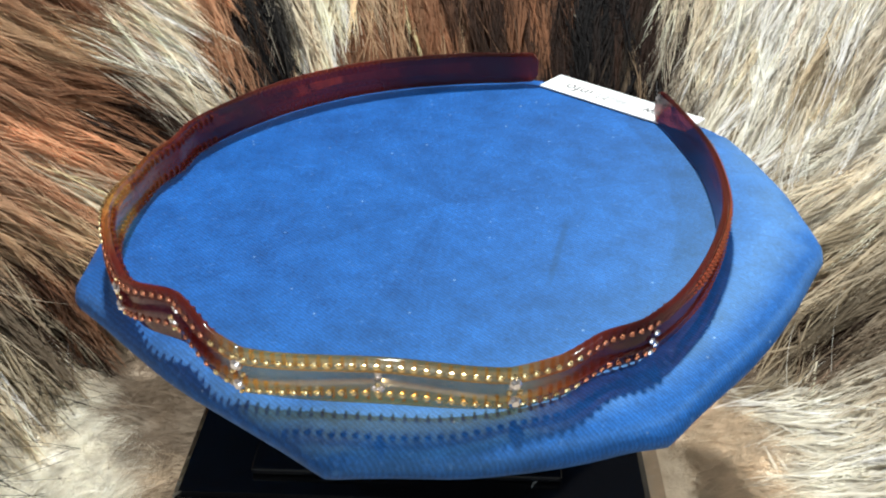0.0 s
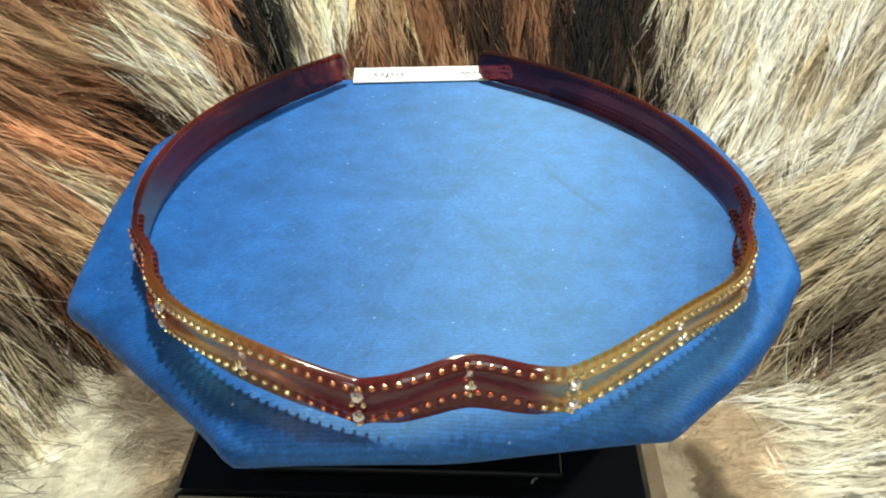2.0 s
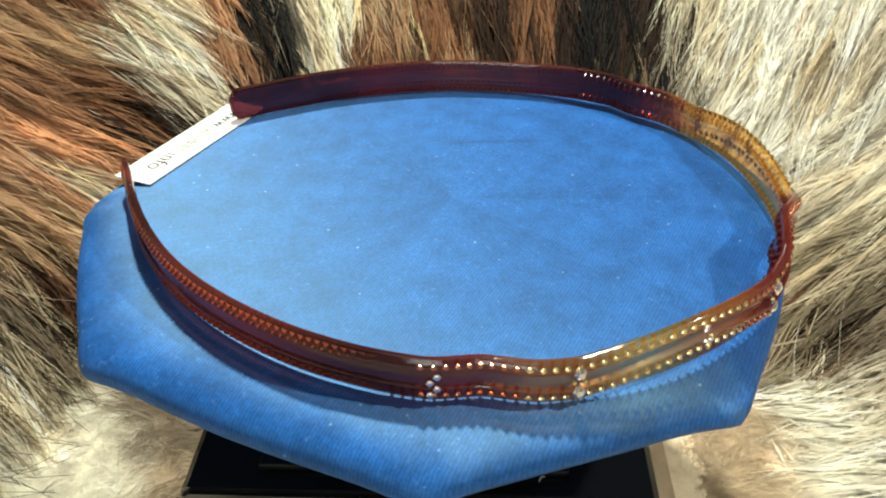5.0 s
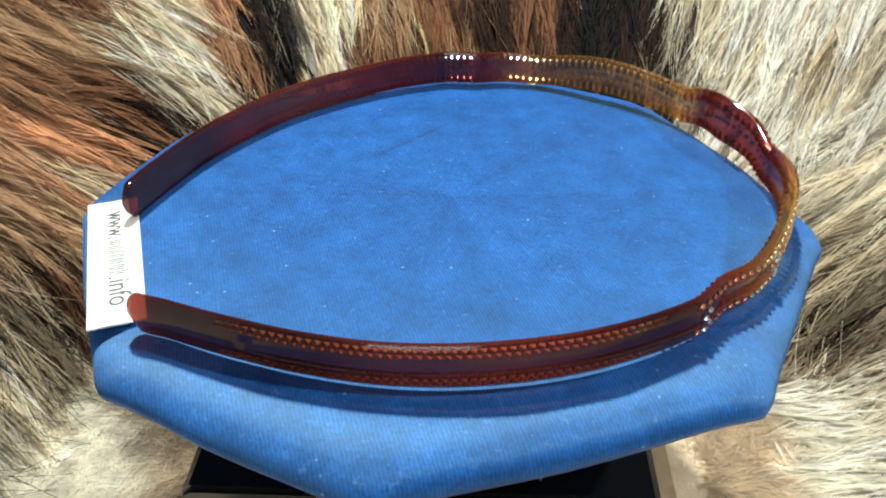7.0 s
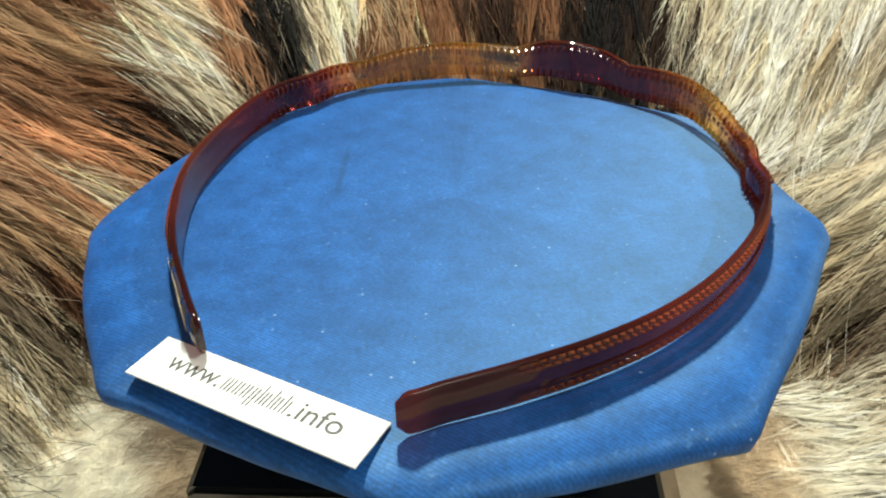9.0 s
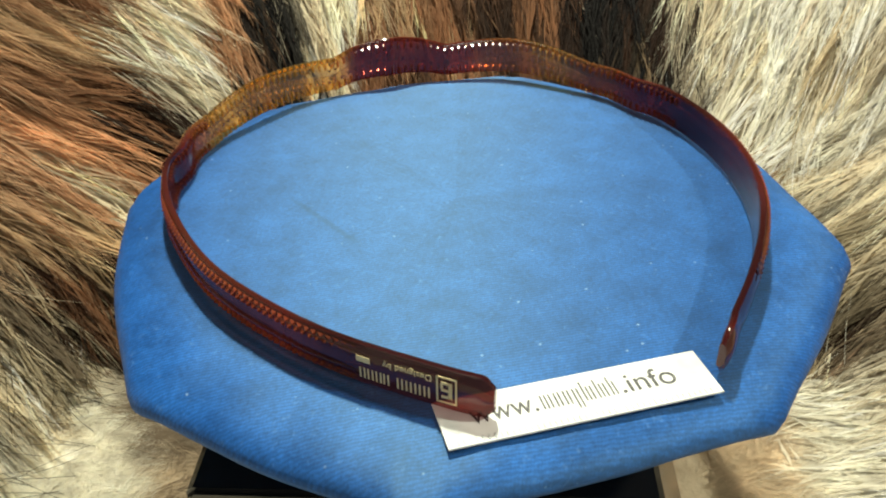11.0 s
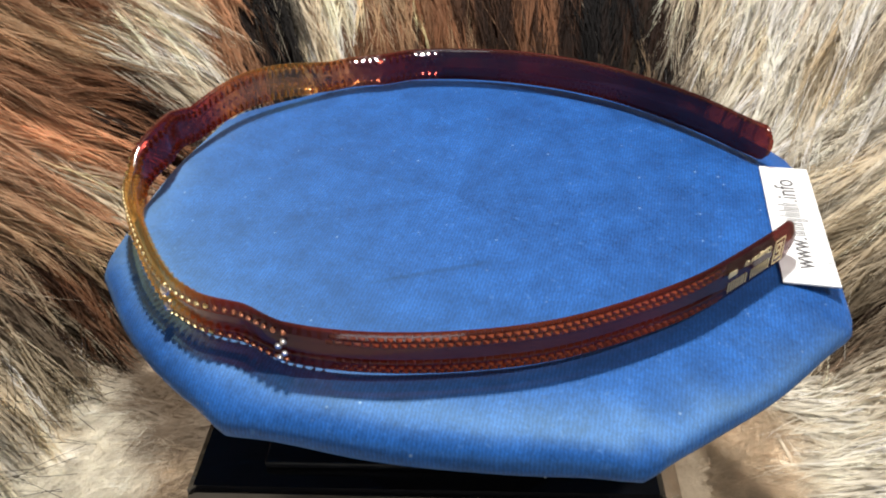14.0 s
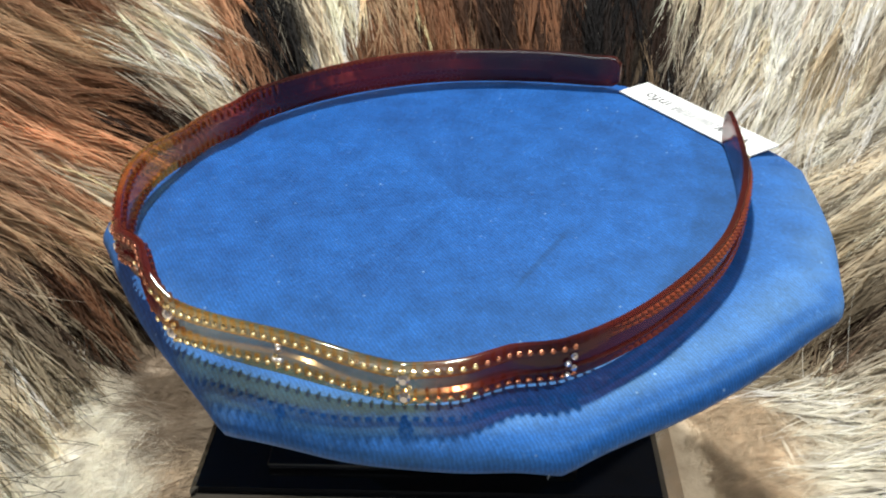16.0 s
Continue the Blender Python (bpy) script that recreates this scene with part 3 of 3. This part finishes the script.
def hairband():
    thing = new("hairband")
    tagged(thing, "wavy tortoiseshell acetate hairband set with small crystals", "hairband")
    n = 620
    verts, cols, clouds, faces = [], [], [], []
    m = len(SECTION)
    for i in range(n + 1):
        phi = START + (END - START) * i / n
        arc = min(phi - START, END - phi) * 1.17
        tip = math.sqrt(max(0.0, 1 - max(0.0, 1 - arc / 2.0) ** 2))
        tip = max(tip, 0.55)
        waved = min(1.0, max(0.0, min(phi - 160, 302 - phi) / 10))
        col = mixed(SHADE, phi)
        for h, o in SECTION:
            clear = min(1.0, col.y / HONEY[1])
            # strips made cloudier, standing in for light caught in their tilted faces
            strip = 0.20 if o > 0.4 and not 0.40 < h < 0.72 else 0.16 - 0.13 * clear
            clouds.append(strip * waved + 0.15 * (1 - waved))
            flat = 0.2 + 0.62 * math.sin(math.pi * max(0.02, min(0.98, h)))
            grooved = max(waved, 0.45 * min(1.0, max(0.0, (arc - 20) / 8)))
            oo = o if o < 0 else o * grooved + (1 - grooved) * flat * 1.35
            if o > 0 and 0.1 < h < 0.5:
                h += 0.13 * crest(phi) * (1 if h > 0.25 else 0.4)
            p, _, _ = on_band(phi, 0.5 + (h - 0.5) * tip, oo * (0.4 + 0.6 * tip))
            verts.append(p)
            # clearer dye in the channel, with some room reflection put into its grey
            cols.append(col.lerp(Vector((0.62, 0.64, 0.58)), 0.4 * waved * col.y / HONEY[1]) if 0.40 < h < 0.72 else col)
    for i in range(n):
        for k in range(m):
            a, b = i * m + k, i * m + (k + 1) % m
            faces.append((a, a + m, b + m, b))
    faces.append(tuple(range(m)))
    faces.append(tuple(n * m + k for k in range(m))[::-1])
    me = mesh_of("band", verts, faces, ACETATE)
    me.set_sharp_from_angle(angle=radians(32))
    tint(me, cols, clouds)
    part("band", me, None, thing)
    return thing


BAND = hairband()


def peg_mesh(name, r0, r1, length, material, sides=6):
    bm = bmesh.new()
    bmesh.ops.create_cone(bm, cap_ends=True, segments=sides, radius1=r0, radius2=r1, depth=length, matrix=Matrix.Translation((0, 0, length / 2)))
    me = bpy.data.meshes.new(name)
    bm.to_mesh(me)
    bm.free()
    me.materials.append(material)
    return me


def gem_mesh(name, r, depth, material, sides=8):
    verts = [Vector((0, 0, depth))]
    for f, h in ((0.55, depth), (1.0, depth * 0.5), (0.95, 0.0)):
        verts += [Vector((r * f * math.cos(2 * math.pi * (k + 0.5 * (f < 1)) / sides), r * f * math.sin(2 * math.pi * (k + 0.5 * (f < 1)) / sides), h)) for k in range(sides)]
    faces = [(0, 1 + k, 1 + (k + 1) % sides) for k in range(sides)]
    for ring in range(2):
        a = 1 + ring * sides
        faces += [(a + k, a + sides + k, a + sides + (k + 1) % sides, a + (k + 1) % sides) for k in range(sides)]
    return mesh_of(name, verts, faces, material, smooth=False)


def set_on(name, me, phi, h, out, parent, inward=False, label=""):
    p, outward, along = on_band(phi, h, out)
    z = -outward if inward else outward
    x = along
    y = z.cross(x)
    ob = new(name, me)
    ob.parent = parent
    ob.matrix_basis = Matrix(((x.x, y.x, z.x, p.x), (x.y, y.y, z.y, p.y), (x.z, y.z, z.z, p.z), (0, 0, 0, 1)))
    if label:
        tagged(ob, label)
    return ob


def band_details():
    # short upright ribs inside both edges of the wavy part
    def rib(colour):
        bm = bmesh.new()
        box(bm, -0.00028, 0.00028, -0.00100, 0.00100, 0.0, 0.00070)
        for v in bm.verts:
            if v.co.z > 0.0004:
                v.co.x *= 0.6
                v.co.y *= 0.7
        me = bpy.data.meshes.new("tooth")
        bm.to_mesh(me)
        bm.free()
        me.materials.append(ACETATE)
        tint(me, [colour] * len(me.vertices), 0.15)
        return me
    tooth, mid, dark = rib(HONEY), rib(AMBER), rib((0.42, 0.09, 0.05))
    # acetate domes given metal, so that their glints are in the material
    bead = gem_mesh("bead", 0.00060, 0.00042, BRASS, 6)
    dim = gem_mesh("bead", 0.00056, 0.00040, RED_GLINT, 6)
    phi = 154.0
    while phi < 308:
        me = tooth if 186 < phi < 196 or 242 < phi < 281 else mid if 172 < phi < 207 or 238 < phi < 289 else dark
        for h in (0.14, 0.79):
            set_on("tooth", me, phi, h, -0.88, BAND, True)
        if 158 < phi < 304:
            spot = dim if me is dark else bead
            set_on("bead", spot, phi, 0.17, 0.84, BAND)
            set_on("bead", spot, phi, 0.865, 0.84, BAND)
        phi += 1.62
    # rows of small wedges that roughen the plain arms, inside and out
    verts, faces, cols = [], [], []
    for lo, hi in ((84, 152), (310, 378)):
        phi = lo
        while phi < hi:
            fade = min(1.0, (phi - lo) / 8, (hi - phi) / 8)
            for row, h in enumerate((0.12, 0.23, 0.79, 0.90)):
                q = phi + 0.7 * (row % 2)
                skin = arm_skin(h)
                for base, top in ((skin - 0.06, skin + 0.60 * fade), (-0.86, -0.90 - 0.05 * fade)):
                    a = len(verts)
                    for dp, dh, o in ((-0.56, -0.054, base), (0.56, -0.054, base), (0.56, 0.054, base), (-0.56, 0.054, base), (0.30, 0.02, top)):
                        verts.append(on_band(q + dp, h + dh, o)[0])
                        cols.append([0.8 * c + 0.16 * d for c, d in zip(mixed(SHADE, phi), AMBER)])
                    faces += [(a, a + 1, a + 4), (a + 1, a + 2, a + 4), (a + 2, a + 3, a + 4), (a + 3, a, a + 4), (a + 3, a + 2, a + 1, a)]
            phi += 1.4
    me = mesh_of("grip_texture", verts, faces, ACETATE, smooth=False)
    tint(me, cols, 0.55)
    tagged(part("grip_texture", me, None, BAND, "rows of fine moulded wedges on the arms"), kind="stuff")
    # crystals and studs
    gem = gem_mesh("crystal", 0.00108, 0.0009, STONE)
    small = gem_mesh("crystal", 0.00062, 0.0005, STONE, 6)
    stud = gem_mesh("stud", 0.00045, 0.0005, BRASS, 6)
    for phi in (180.0, 215.3, 242.0, 279.0):
        for h, me, name, side in ((0.92, stud, "stud", 0), (0.76, gem, "crystal", 0), (0.54, stud, "stud", -0.75), (0.54, stud, "stud", 0.75), (0.32, gem, "crystal", 0), (0.12, stud, "stud", 0)):
            set_on(name, me, phi + side, h, 1.0 if 0.2 < h < 0.8 else 0.8, BAND)
    for phi in (199.0, 229.0, 261.0):
        for h, me, name, side in ((0.66, small, "crystal", 0), (0.54, small, "crystal", 0), (0.47, stud, "stud", 0), (0.34, small, "crystal", -0.4), (0.34, small, "crystal", 0.4), (0.14, stud, "stud", 0)):
            set_on(name, me, phi + side, h, 0.32 if h > 0.5 else 1.38 if h > 0.4 else 1.0, BAND)
    for phi in (160.0, 302.0):
        for k in range(4):
            set_on("crystal", small, phi + 0.9 * (k % 2), 0.2 + 0.15 * k, 1.0, BAND)


band_details()


def flat_mesh(name, quads, material):
    """Thin raised bars (x0, x1, y0, y1) in one mesh."""
    bm = bmesh.new()
    for x0, x1, y0, y1 in quads:
        box(bm, x0, x1, y0, y1, 0, 0.00006)
    me = bpy.data.meshes.new(name)
    bm.to_mesh(me)
    bm.free()
    me.materials.append(material)
    return me


def lettering(text, height, material, name):
    cu = bpy.data.curves.new(name, "FONT")
    cu.body, cu.size, cu.extrude = text, height, 0.00003
    tmp = new(name, cu)
    bpy.context.view_layer.update()
    me = bpy.data.meshes.new_from_object(tmp.evaluated_get(bpy.context.evaluated_depsgraph_get()))
    bpy.data.objects.remove(tmp)
    me.materials.clear()
    me.materials.append(material)
    return me


def gold_print():
    """Maker's stamp near one tip: a framed square and rows of bars, upside down as the band lies."""
    def stamp(name, quads, phi, label):
        return set_on(name, flat_mesh(name, quads, GILT), phi, 0.58, 1.17, BAND, False, label)
    w, h, t = 0.0017, 0.0026, 0.00030
    stamp("stamp_frame", ((-w, w, -h, -h + t), (-w, w, h - t, h), (-w, -w + t, -h, h), (w - t, w, -h, h), (-0.0009, 0.0008, -0.0016, -0.0011), (-0.0009, 0.0008, -0.0003, 0.0002), (-0.0009, 0.0008, 0.0011, 0.0016), (0.0003, 0.0009, -0.0016, 0.0016), (-0.0010, -0.0006, 0.0002, 0.0012)), 392.2, "gold framed emblem")
    for phi in (389.5, 388.2, 386.9, 385.6, 383.5, 382.3, 381.0, 379.7):
        stamp("stamp_bar", ((-0.00055, -0.00028, -0.0025, -0.0004), (0.00020, 0.00047, -0.0025, -0.0004)), phi, "pair of gold printed bars")
    me = lettering("Designed by", 0.0017, GILT, "small_print")
    for v in me.vertices:
        v.co.x, v.co.y = -v.co.x, -v.co.y
    ob = set_on("small_print", me, 390.2, 0.82, 1.02, BAND, False, "small gold words")
    stamp("stamp_bar", ((-0.0012, 0.0012, 0.0007, 0.0018),), 379.9, "gold printed bar")


gold_print()


# ---- the ribbon tag ----
def ribbon_tag():
    tag = new("ribbon_tag")
    tagged(tag, "white woven ribbon label with a printed web address", "label")
    length, width = 0.0450, 0.0102
    bm = bmesh.new()
    box(bm, -length / 2, length / 2, -width / 2, width / 2, 0.0001, 0.0005, 0.0001)
    part("ribbon", bm, PAPER, tag)
    # overcast edge: a ladder of short stitches
    bm = bmesh.new()
    for k in range(46):
        x = -length / 2 + 0.0008 + k * (length - 0.0016) / 45
        box(bm, x - 0.00016, x + 0.00016, -width / 2 + 0.0003, -width / 2 + 0.0013, 0.0005, 0.0006)
    tagged(part("stitching", bm, THREAD, tag, "grey overcast stitches along one edge"), kind="stuff")
    y = -0.0012
    for text, x, squeeze in (("www.", -0.0176, 0.80), (".info", 0.0070, 0.98)):
        me = lettering(text, 0.0058, INK, "print")
        for v in me.vertices:
            v.co.x *= squeeze
        ob = part("print", me, None, tag, "black printed letters")
        ob.matrix_basis = pose(x, y, 0.00056)
    x = -0.0060
    for strokes, lo, hi in ((3, 0, 0.0031), (2, 0, 0.0031), (2, 0, 0.0031), (2, -0.0012, 0.0031), (1, 0, 0.0043), (2, 0, 0.0031), (1, 0, 0.0042), (2, 0, 0.0031), (1, 0, 0.0042), (1, 0, 0.0031)):
        for _ in range(strokes):
            ob = part("print_bar", flat_mesh("print_bar", ((x, x + 0.00027, lo, hi),), INK), None, tag, "black printed bar")
            ob.matrix_basis = pose(0, y, 0.0005)
            x += 0.00070 if strokes > 1 else 0.0005
        x += 0.00018
    return tag


TAG = ribbon_tag()
TAG_AT = (0.04630, 0.05295, 138.5)        # on the cushion: x, y, turn


def motions():
    walk(cam, [(t, pose(*EYE, a, b, c)) for t, a, b, c in AIM], EXPOSURES)
    for thing, x, y, z, extra in ((CUSHION, 0, 0, Z, 0), (BAND, 0, 0, Z + 0.0001, 0), (TAG, TAG_AT[0], TAG_AT[1], Z, TAG_AT[2])):
        rows = []
        for t, d in TURN:
            c, s = math.cos(radians(d)), math.sin(radians(d))
            rows.append((t, pose(c * x - s * y, s * x + c * y, z, 0, 0, d + extra)))
        walk(thing, rows)


motions()
